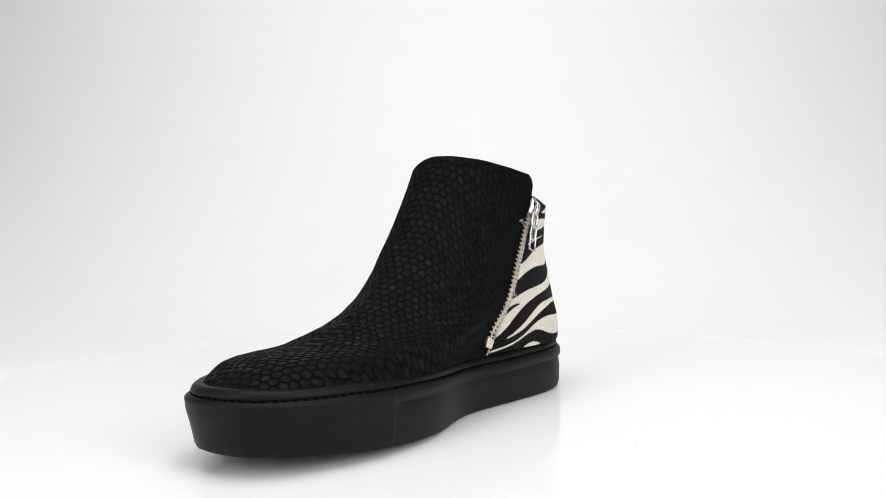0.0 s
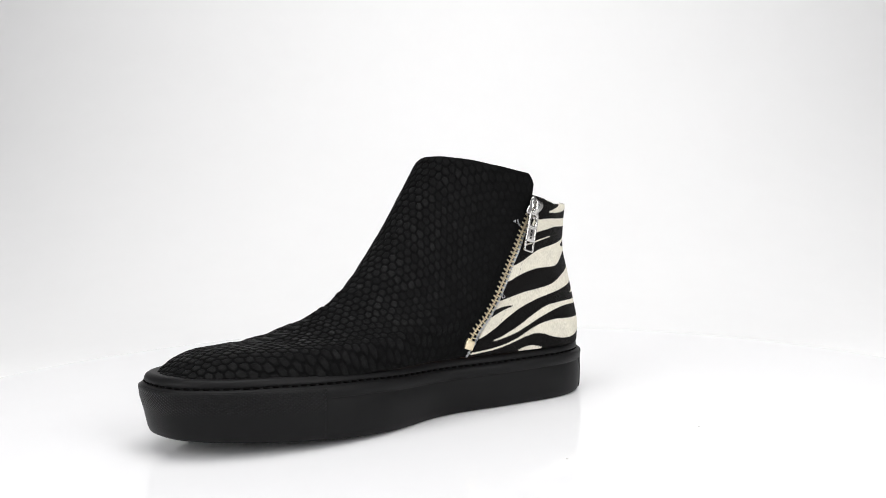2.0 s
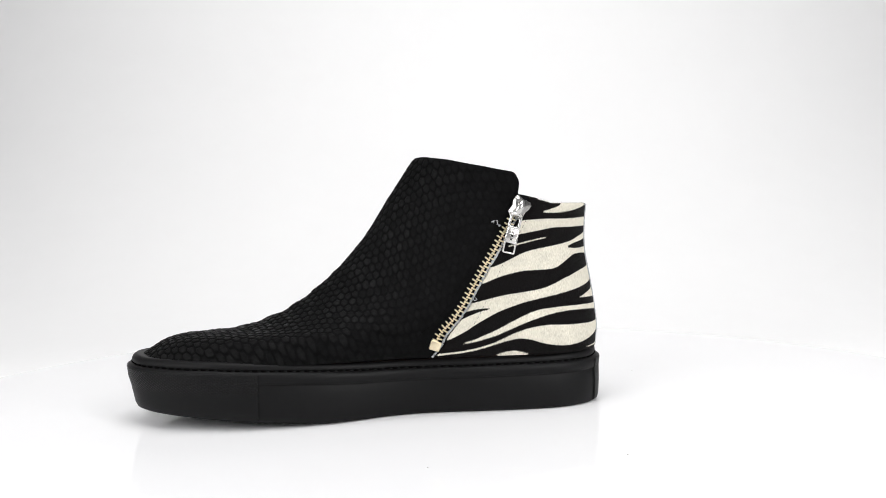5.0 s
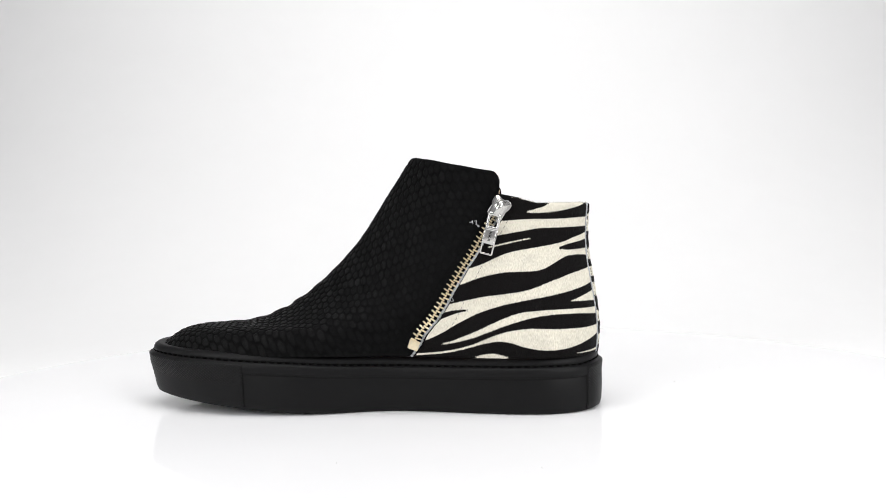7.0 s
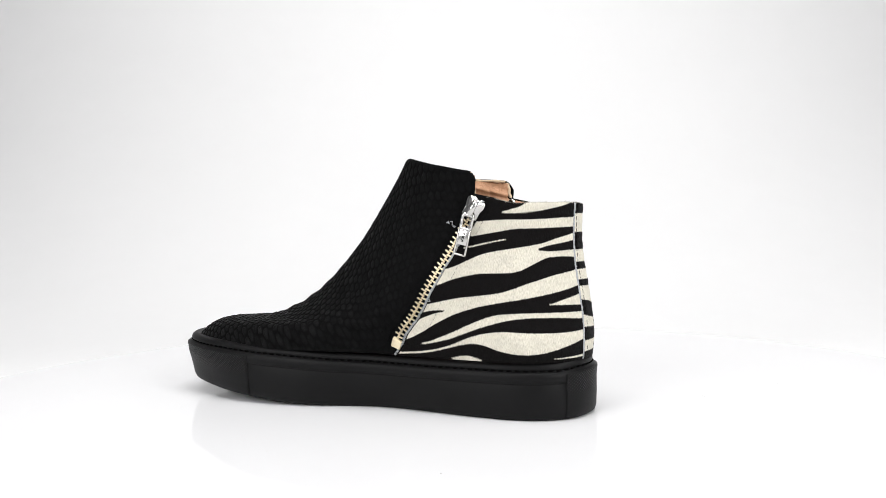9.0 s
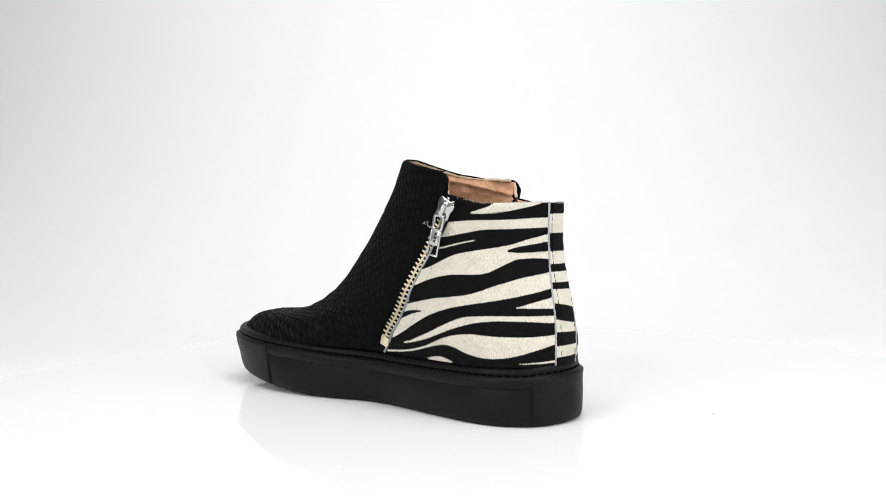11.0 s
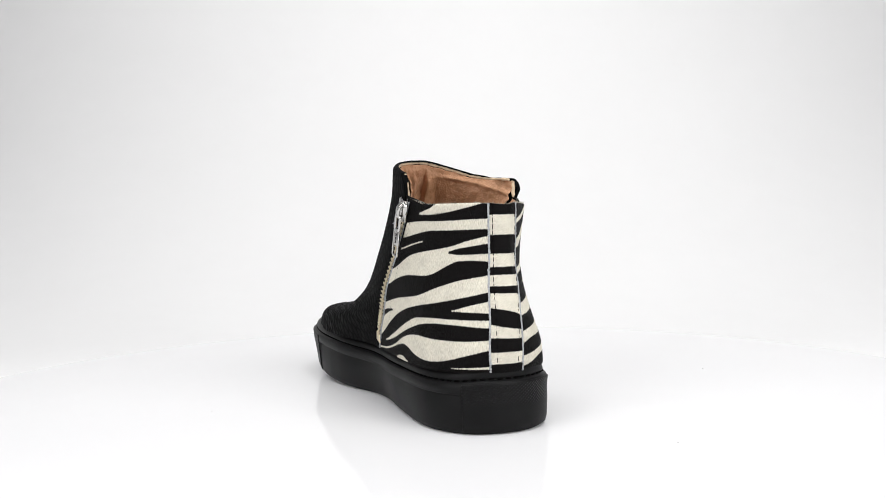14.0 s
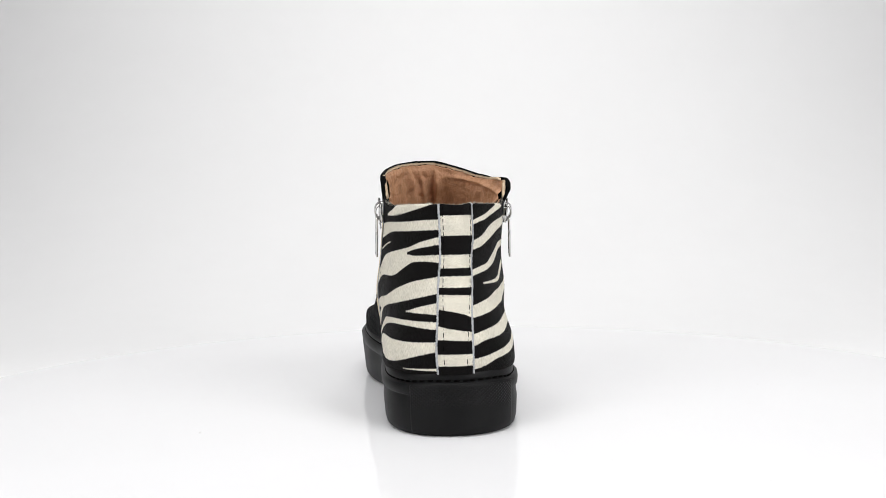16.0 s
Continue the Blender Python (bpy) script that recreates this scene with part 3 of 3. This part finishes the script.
def lining(shoe):
    for name, label in (("vamp_lining", "tan leather lining of the front"), ("heel_lining", "tan leather lining of the heel")):
        nu, nv = (300, 130) if name == "vamp_lining" else (160, 90)
        w, v0 = np.linspace(0, 1, nu)[:, None], np.linspace(.72, 1, nv)[None, :]
        if name == "vamp_lining":
            inset = .018 * np.clip((v0 - .8) / .1, 0, 1) + .014 * np.sin(v0 * 140) * np.sin(v0 * 61)
            phi = vamp_edge(v0 * .99) + inset + (TAU - vamp_edge(v0 * .99, -1) - vamp_edge(v0 * .99) - 2 * inset) * w
            v = v0 * (.985 - collar_drop(phi) + .0014 * np.sin(phi * 17) * np.sin(phi * 7))
            depth = .0031
        else:
            phi = -1.36 + 2.83 * w + 0 * v0
            v = v0 * (hide_top(phi) - .004)
            depth = .0027
        p, n = surface(phi, v), outward(phi, v)
        rip = crease_noise(p, 70, 3) * .0022 + crease_noise(p, 190, 9) * .0009
        fold = np.clip((v - .55) / .3, 0, 1) * .0010 * np.sin(phi * 9 + 3 * v)
        # upright folds over the instep and a slack crease that runs down along the outer side
        u = phi - np.pi - .5 * (1 - v)
        slack = .0042 * np.exp(-((u - .12) / .13) ** 2) + .0022 * np.exp(-((u + .30) / .07) ** 2) + .0018 * np.exp(-((u + .55) / .08) ** 2)
        slack = slack * np.clip((1 - v0) / .06, .12, 1) + .0016 * np.exp(-((v - .945 + .02 * (phi - np.pi)) / .012) ** 2) * np.clip((phi - np.pi - .3) / .3, 0, 1)
        d = depth + np.abs(rip) + (np.abs(fold) + slack if name == "vamp_lining" else 0)
        if name == "vamp_lining":
            d = d - .0034 * np.clip(1 - (TAU - vamp_edge(v0 * .99, -1) - phi) / .40, 0, 1) ** 1.5 * np.clip((v - .86) / .08, 0, 1)
        back = np.clip(1 - (1 - v0) / .02, 0, 1) * .0009
        sheet(name, p - n * (d - back)[..., None], -n, .0008, M_LINING, shoe, label)
    # a thin cream edge between suede and lining
    v = np.full(300, .992)
    ph = np.linspace(vamp_edge(1.0) + .03, TAU - vamp_edge(1.0, -1) - .03, 300)
    v = v - collar_drop(ph) + .0014 * np.sin(ph * 17) * np.sin(ph * 7)
    q, m = surface(ph, v), outward(ph, v)
    tube("lining_edge", q - m * .0022 + np.array([0, 0, -.0002]), .0009 + .0003 * np.sin(np.arange(300) * .43) * np.sin(np.arange(300) * .17), M_CREAM, shoe, "pale raw edge of the lining", 6)
    for s in (1, -1):
        vv = np.linspace(.905, .985, 40)
        ph = vamp_edge(vv, s) + .02
        vv = vv - .012
        q, m = surface(ph if s > 0 else TAU - ph, vv), outward(ph if s > 0 else TAU - ph, vv)
        wig = (np.sin(np.arange(40) * .31) + np.sin(np.arange(40) * .17))[:, None] * np.array([.0004, 0, 0])
        tube("lining_edge", q - m * (.0022 if s > 0 else -.0004) + wig, .0012, M_CREAM, shoe, "pale raw edge of the lining", 6)
    inner = EDGE + EDGE_IN * .018
    me = mesh_object("insole", np.concatenate([np.c_[inner, np.full(len(inner), .0375)], np.c_[inner, np.full(len(inner), .0345)]]),
                     [list(range(len(inner))), list(range(2 * len(inner) - 1, len(inner) - 1, -1))] +
                     [[i, (i + 1) % len(inner), len(inner) + (i + 1) % len(inner), len(inner) + i] for i in range(len(inner))], M_LINING, shoe, "tan insole", smooth=False)


def lift(x):
    return .0093 * np.clip((-.06 - x) / .13, 0, 1.05) ** 1.35


def sole_ring(inset, z):
    """The sole's outline drawn in by inset at height z; the toe springs up off the ground."""
    q = EDGE + EDGE_IN * np.asarray(inset).reshape(-1, 1)
    return np.c_[q, height(EDGE[:, 0], z)]


def height(x, z):
    """Where the height z of the sole's section lies at x: the toe springs up, the welt is lower along the sides."""
    top = np.maximum(z - .0288, 0) * np.interp(x, [.04, .075, .095], [.62, .75, 1.0])
    rise = .0016 * np.exp(-((x + .095) / .05) ** 2) + .0012 * np.clip((x - .08) / .01, 0, 1) - .0018 * np.clip((-.15 - x) / .04, 0, 1)
    low = np.minimum(z, .0288)
    return low + top + lift(x) + rise * low / .028


def sole(shoe):
    toe = np.clip((-.10 - EDGE[:, 0]) / .06, 0, 1)
    tip = .0034 * toe
    waist = np.exp(-((EDGE[:, 0] + .035) / .05) ** 2)
    side = np.clip(1 - np.clip((-.1205 - EDGE[:, 0]) / .004, 0, 1) - np.clip((EDGE[:, 0] - .079) / .004, 0, 1), 0, 1)
    arch = .004 * np.exp(-((EDGE[:, 0] + .02) / .045) ** 2) * (EDGE[:, 1] < 0)
    rows = [(.018 + arch, .0002), (.0055 + tip + arch, .0), (.0029 + tip + arch, .0004), (.0019 + tip + arch * .95, .0014), (.0012 + tip * .9 + arch * .85, .0040), (.0007 + tip * .5 + arch * .4, .0138),
            (.0008 + .0007 * side, .0205), (.0007 + .0011 * side, .0212), (.0006 + .0009 * side, .0216), (.0003 + 0 * side, .0223), (.0, .0250), (.0003, .0270), (.0012, .0279),
            (.0026, .0282), (.0030, .0287), (.0026, .0293), (.0024, .0302), (.0026, .0318), (.0032, .0338), (.0046, .0354), (.0062, .0358), (.0085, .0350)]
    rings = [sole_ring(np.broadcast_to(i, len(EDGE)), z) for i, z in rows]
    n = len(EDGE)
    p = np.stack(rings, 1)
    verts = p.reshape(-1, 3)
    m = len(rows)
    faces = quads(n, m, True).tolist()
    faces.append([i * m for i in range(n)])
    faces.append([i * m + m - 1 for i in range(n)])
    out = mesh_object("outsole", verts, faces, M_RUBBER, shoe, "thick matt black rubber sole")
    # knurled toe and heel pieces, a little proud of the wall
    for name, pick in (("toe_bumper", EDGE[:, 0] < -.1235), ("heel_bumper", EDGE[:, 0] > .0815)):
        ids = np.nonzero(pick)[0]
        if name == "heel_bumper":
            ids = np.concatenate([ids[ids > n // 2], ids[ids <= n // 2]])
        rr = [(.0019 + tip, .0014), (.0012 + tip * .9, .0040), (.0007 + tip * .5, .0138), (.0008 + 0 * toe, .0205), (.0004 + 0 * toe, .0245), (.0002 + 0 * toe, .0258), (.0003 + 0 * toe, .0268)]
        fine = np.linspace(0, len(rr) - 1, 25)
        ins = np.stack([np.array([np.interp(f, range(len(rr)), [r[0][i] for r in rr]) for f in fine]) for i in ids])
        zz = np.interp(fine, range(len(rr)), [r[1] for r in rr])
        q = EDGE[ids][:, None] + EDGE_IN[ids][:, None] * (ins - .0007)[..., None]
        g = np.concatenate([q, height(EDGE[ids, 0][:, None], zz[None])[..., None]], -1)
        nn = np.concatenate([-EDGE_IN[ids], np.zeros((len(ids), 1))], 1)[:, None] * np.ones((1, 25, 1))
        k = np.broadcast_to(np.clip((zz - .0135) / .004, 0, 1) * np.clip((.0264 - zz) / .0006, 0, 1), g.shape[:2])
        uv = np.stack([arc(g, 0)[:, 12:13] + 0 * zz, np.broadcast_to(zz, g.shape[:2])], -1)
        sheet(name, g, nn, .0012, M_KNURL, out, "finely knurled black rubber", ("knurl", k), uv)
    # stitches in the groove under the welt
    groove = sole_ring(np.full(n, .0027), .0288)
    loop = np.concatenate([groove, groove[:1]])
    L = arc(loop[None], 1)[0]
    bm = bmesh.new()
    for d in np.arange(0, L[-1] - .003, .0048):
        c, e = (Vector([np.interp(x, L, loop[:, k]) for k in range(3)]) for x in (d, d + .0033))
        turn = (e - c).to_track_quat("X", "Z").to_matrix().to_4x4()
        box_into(bm, Matrix.Translation((c + e) / 2) @ turn, .0034, .0013, .0009, .0004, 1)
    part("stitching", bm, M_THREAD, out, "black welt stitches")["kind"] = "stuff"
    return out


def zip_frame(v, side):
    ph = zip_line(np.array([v, v + .01, v - .01]), side)
    ph = ph if side > 0 else TAU - ph
    p = surface(ph, np.array([v, v + .01, v - .01]))
    n = Vector(outward(ph, np.array([v, v + .01, v - .01]))[0])
    up = Vector(p[1] - p[2]).normalized()
    n = (n - up * n.dot(up)).normalized()
    across = up.cross(n)
    m = Matrix((across, up, n)).transposed().to_4x4()          # x across, y up the zip, z outwards
    m.translation = p[0]
    return m


def tooth_mesh(name, mat):
    bm = bmesh.new()
    box_into(bm, pose(.0006, 0, .0003), .0030, .0009, .0011, .00025, 1)
    box_into(bm, pose(-.0010, 0, .0004), .0010, .0014, .0012, .0003, 1)
    bmesh.ops.recalc_face_normals(bm, faces=bm.faces)
    me = bpy.data.meshes.new(name)
    bm.to_mesh(me)
    bm.free()
    me.materials.append(mat)
    return me


def frame_part(name, outline, hole, depth, mat, parent, matrix, label=""):
    """A flat bar-shaped piece with a hole: outline and hole are loops with the same count."""
    n = len(outline)
    bm = bmesh.new()
    o = [[bm.verts.new((x, y, z)) for x, y in outline] for z in (0, depth)]
    h = [[bm.verts.new((x, y, z)) for x, y in hole] for z in (0, depth)]
    for i in range(n):
        j = (i + 1) % n
        bm.faces.new((o[0][i], o[0][j], h[0][j], h[0][i]))
        bm.faces.new((o[1][i], h[1][i], h[1][j], o[1][j]))
        bm.faces.new((o[0][i], o[1][i], o[1][j], o[0][j]))
        bm.faces.new((h[0][i], h[0][j], h[1][j], h[1][i]))
    bmesh.ops.bevel(bm, geom=[e for e in bm.edges if abs((e.verts[0].co - e.verts[1].co).z) < 1e-6 and len(e.link_faces) == 2 and e.calc_face_angle(0) > .8], offset=.00025, segments=2, affect="EDGES")
    ob = part(name, bm, mat, parent, label)
    ob.matrix_local = matrix
    return ob


def rounded(cx, cy, sx, sy, r, n=6):
    out = []
    for qx, qy, a0 in ((1, 1, 0), (-1, 1, 90), (-1, -1, 180), (1, -1, 270)):
        for k in range(n):
            a = radians(a0 + 90 * k / (n - 1))
            out.append((cx + qx * (sx / 2 - r) + r * math.cos(a), cy + qy * (sy / 2 - r) + r * math.sin(a)))
    return out


def zip_fastener(shoe, side, teeth):
    zipper = new("zip")
    zipper.parent = shoe
    tagged(zipper, "metal zip with pale brass teeth, closed")
    vv = np.linspace(0, .905, 120)
    w = np.linspace(-1, 1, 14)[:, None]
    ph = zip_line(vv, side)[None] + w * .15
    true = ph if side > 0 else TAU - ph
    p, n = surface(true, np.broadcast_to(vv, ph.shape)), outward(true, np.broadcast_to(vv, ph.shape))
    sheet("tape", p - n * (.0006 + 0 * ph)[..., None], n, .0006, M_TAPE, zipper, "black woven zip tape")
    # teeth, two interlocking rows
    line = np.linspace(.105, .865, 400)
    t = zip_line(line, side)
    q = surface(t if side > 0 else TAU - t, line)
    L = arc(q[None], 1)[0]
    k = 0
    for d in np.arange(0, L[-1], .00151):
        v = float(np.interp(d, L, line))
        m = zip_frame(v, side)
        flip = k % 2
        ob = new("tooth", teeth)
        ob.parent = zipper
        ob.matrix_local = m @ pose(0, 0, .0002, 0, 0, 180 if flip else 0) @ pose(.0008, 0, 0, 0, 0, -6 if flip else 6)
        k += 1
    # bottom stop
    bm = bmesh.new()
    box_into(bm, pose(0, 0, .0004), .0066, .0060, .0020, .0006, 2)
    ob = part("bottom_stop", bm, M_BRASS, zipper, "pale brass bottom stop")
    ob.matrix_local = zip_frame(.085, side)
    # slider: two plates, a post between them and the bridge that holds the pull
    m = zip_frame(.845, side)
    bm = bmesh.new()
    # upper and lower plates, shouldered like an arrow head, with turned-down flanges
    for z, k in ((-.0014, 1.0), (.0020, .96)):
        plan = [(-.0030, -.0062), (.0030, -.0062), (.0037, -.0052), (.0037, -.0010), (.0048, .0022), (.0048, .0048), (.0036, .0064), (.0012, .0058),
                (-.0012, .0058), (-.0036, .0064), (-.0048, .0048), (-.0048, .0022), (-.0037, -.0010), (-.0037, -.0052)]
        f = bm.faces.new([bm.verts.new((x * k * 1.24, y * k * 1.05, z)) for x, y in plan])
        ext = bmesh.ops.extrude_face_region(bm, geom=[f])
        bmesh.ops.translate(bm, vec=(0, 0, .0012), verts=[e for e in ext["geom"] if isinstance(e, bmesh.types.BMVert)])
    bmesh.ops.bevel(bm, geom=[e for e in bm.edges if abs(e.verts[0].co.z - e.verts[1].co.z) < 1e-7], offset=.0003, segments=2, affect="EDGES")
    for x in (-.0044, .0044):
        box_into(bm, pose(x, -.0030, .0019), .0009, .0050, .0014, .0003)
    box_into(bm, pose(0, .0044, .0008), .0022, .0030, .0036, .0004)
    slider = part("slider", bm, M_STEEL, zipper, "polished silver slider")
    slider.matrix_local = m
    bm = bmesh.new()
    loops = []
    for k in range(17):
        a = math.pi * (k / 16 * 1.06 - .03)
        y, z, cy, cz = .0056 * math.cos(a), .0034 * math.sin(a), math.cos(a), math.sin(a)
        w = .0021 * (1 - .18 * abs(math.cos(a)))
        loops.append([bm.verts.new((x, -.0004 + y - d * cy, .0026 + z - d * cz)) for x, d in ((-w, 0), (w, 0), (w, .0010), (-w, .0010))])
    for l1, l2 in zip(loops, loops[1:]):
        for i in range(4):
            bm.faces.new((l1[i], l1[(i + 1) % 4], l2[(i + 1) % 4], l2[i]))
    for end in (loops[0], loops[-1]):
        bm.faces.new(end)
    bmesh.ops.bevel(bm, geom=[e for e in bm.edges if abs(e.verts[0].co.x - e.verts[1].co.x) < .0003 and e.calc_face_angle(0) > 1], offset=.0003, segments=2, affect="EDGES")
    part("bridge", bm, M_STEEL, zipper, "silver bridge").matrix_local = m
    # the pull hangs down from the bridge
    top = m @ Vector((0, -.0042, .0040))
    out = m.to_3x3() @ Vector((0, 0, 1))
    out.z = 0
    out.normalize()
    along = (m.to_3x3() @ Vector((0, -1, 0))).normalized()
    down = (along * .45 + Vector((0, 0, -1)) * .55 + out * (.03 if side > 0 else .05)).normalized()
    face = (out - down * out.dot(down)).normalized()
    px = (-down).cross(face)
    pm = Matrix((px, -down, face)).transposed().to_4x4()
    pm.translation = top
    frame_part("pull", rounded(0, -.0040, .0078, .0100, .0016), rounded(0, -.0042, .0046, .0066, .0010), .0012, M_STEEL, zipper, pm, "silver pull tab with two slots")
    bm = bmesh.new()
    box_into(bm, pose(0, -.0134, .00055), .0066, .0088, .0008, .0002, 2)
    for x in (-.0034, .0034):
        box_into(bm, pose(x, -.0162, .0006), .0012, .0152, .0013, .0004, 2)
    box_into(bm, pose(0, -.0236, .0006), .0070, .0012, .0013, .0004, 2)
    box_into(bm, pose(0, -.0092, .0006), .0074, .0011, .0013, .0004, 2)
    part("pull_plate", bm, M_STEEL, zipper, "embossed silver plate").matrix_local = pm
    bm = bmesh.new()
    for k in range(3):
        for a in (45, -45):
            box_into(bm, pose(0, -.0111 - .0021 * k, .00105, 0, 0, a), .0019, .00035, .0002)
    part("mark", bm, M_TAPE, zipper, "three small engraved crosses").matrix_local = pm
    return zipper


def small_threads(shoe):
    # the pale frayed edge of the hide along each zip, a loose loop, and a scuff of stitches by the zip's top
    rng = random.Random(8)
    for side in (1, -1):
        vv = np.linspace(.0, .882, 300)
        ph = hide_edge(vv, side) + .014
        true = ph if side > 0 else TAU - ph
        q, m = surface(true, vv), outward(true, vv)
        rad = np.array([.00062 + .00026 * rng.random() for _ in vv])
        jig = np.array([[rng.uniform(-1, 1) for _ in range(3)] for _ in vv]) * .00015
        tube("raw_edge", q + m * .0003 + jig, rad, M_PALE, shoe, "frayed pale raw edge of the hide", 6)
        for edge, sink, mat, label in ((hide_edge(vv, side) - .085, .0005, M_THREAD, "dark stitches along the hide's edge"), (vamp_edge(vv, side) + .05, .0003, M_THREAD, "black stitches along the suede's edge")):
            true = edge if side > 0 else TAU - edge
            q, m = surface(true, vv), outward(true, vv)
            L = arc(q[None], 1)[0]
            bm = bmesh.new()
            for d in np.arange(.016, L[-1] - .004, .0034):
                c, e = (Vector([np.interp(x, L, q[:, k] + m[:, k] * sink) for k in range(3)]) for x in (d, d + .0021))
                box_into(bm, Matrix.Translation((c + e) / 2) @ (e - c).to_track_quat("X", "Z").to_matrix().to_4x4(), .0022, .0005, .0005, .0002, 1)
            part("stitching", bm, mat, shoe, label)["kind"] = "stuff"
    v0 = .50
    f = zip_frame(v0, 1)
    pts = [f @ Vector((.0045 + .0012 * math.sin(a), -.003 - .0018 * a / 3, .0012 + .0006 * math.sin(a * 2))) for a in np.linspace(0, 3, 12)]
    pts += [f @ Vector((.0045 + .0011 * math.sin(3 + a), -.0048 + .0011 * (1 - math.cos(a)), .0012)) for a in np.linspace(.2, 2.6, 9)]
    tube("loose_thread", [tuple(q) for q in pts], .00022, M_PALE, shoe, "short loose grey thread", 6)
    f = zip_frame(.745, 1)
    for k in range(7):
        c = Vector((-.0105 + .0010 * k + rng.uniform(-.0003, .0003), .0015 + rng.uniform(-.0010, .0012), .0012))
        pts = [f @ (c + Vector((rng.uniform(-.0009, .0009), rng.uniform(-.0009, .0009), .0003 * j))) for j in range(4)]
        tube("loose_thread", [tuple(q) for q in pts], .00022, M_PALE, shoe, "frayed thread end", 5)


def fringe(shoe):
    """Short hairs standing over the top edge of the hide."""
    rng = random.Random(17)
    bm = bmesh.new()
    ph = np.array([rng.uniform(-1.30, 1.42) for _ in range(900)])
    v = hide_top(ph) - np.array([rng.uniform(0, .006) for _ in ph])
    for p, n in zip(surface(ph, v), outward(ph, v)):
        p, n = Vector(p), Vector(n)
        root = p - n * rng.uniform(-.0003, .0016)
        tip = root + Vector((rng.uniform(-.0006, .0006), rng.uniform(-.0006, .0006), rng.uniform(.0005, .0016))) + n * rng.uniform(0, .0006)
        a = n.cross(Vector((0, 0, 1))).normalized() * .00010
        c = n * .00008
        vs = [bm.verts.new(root + a), bm.verts.new(root - a), bm.verts.new(root + c), bm.verts.new(tip)]
        for f in ((0, 1, 3), (1, 2, 3), (2, 0, 3)):
            bm.faces.new([vs[i] for i in f])
    part("hair_fringe", bm, M_FRINGE, shoe, "short cream hairs along the hide's cut edge", False)["kind"] = "stuff"


def make_shoe():
    shoe = new("shoe")
    tagged(shoe, "black snake-embossed ankle sneaker with zebra-striped heel and side zips", "shoe")
    sole(shoe)
    make_vamp(shoe)
    hide_panel("heel_panel", shoe, 1, "cream and black zebra-striped hair-on hide")
    hide_panel("heel_panel", shoe, -1, "cream and black zebra-striped hair-on hide")
    heel_strip(shoe)
    lining(shoe)
    teeth = tooth_mesh("tooth", M_BRASS)
    zip_fastener(shoe, 1, teeth)
    zip_fastener(shoe, -1, teeth)
    small_threads(shoe)
    fringe(shoe)
    return shoe


studio()
turntable = make_turntable()
shoe = make_shoe()


def motions():
    rows = [(t, pose(0, 0, 0, 0, 0, a)) for t, a in THETA]
    walk(shoe, rows)
    walk(turntable, rows)


motions()
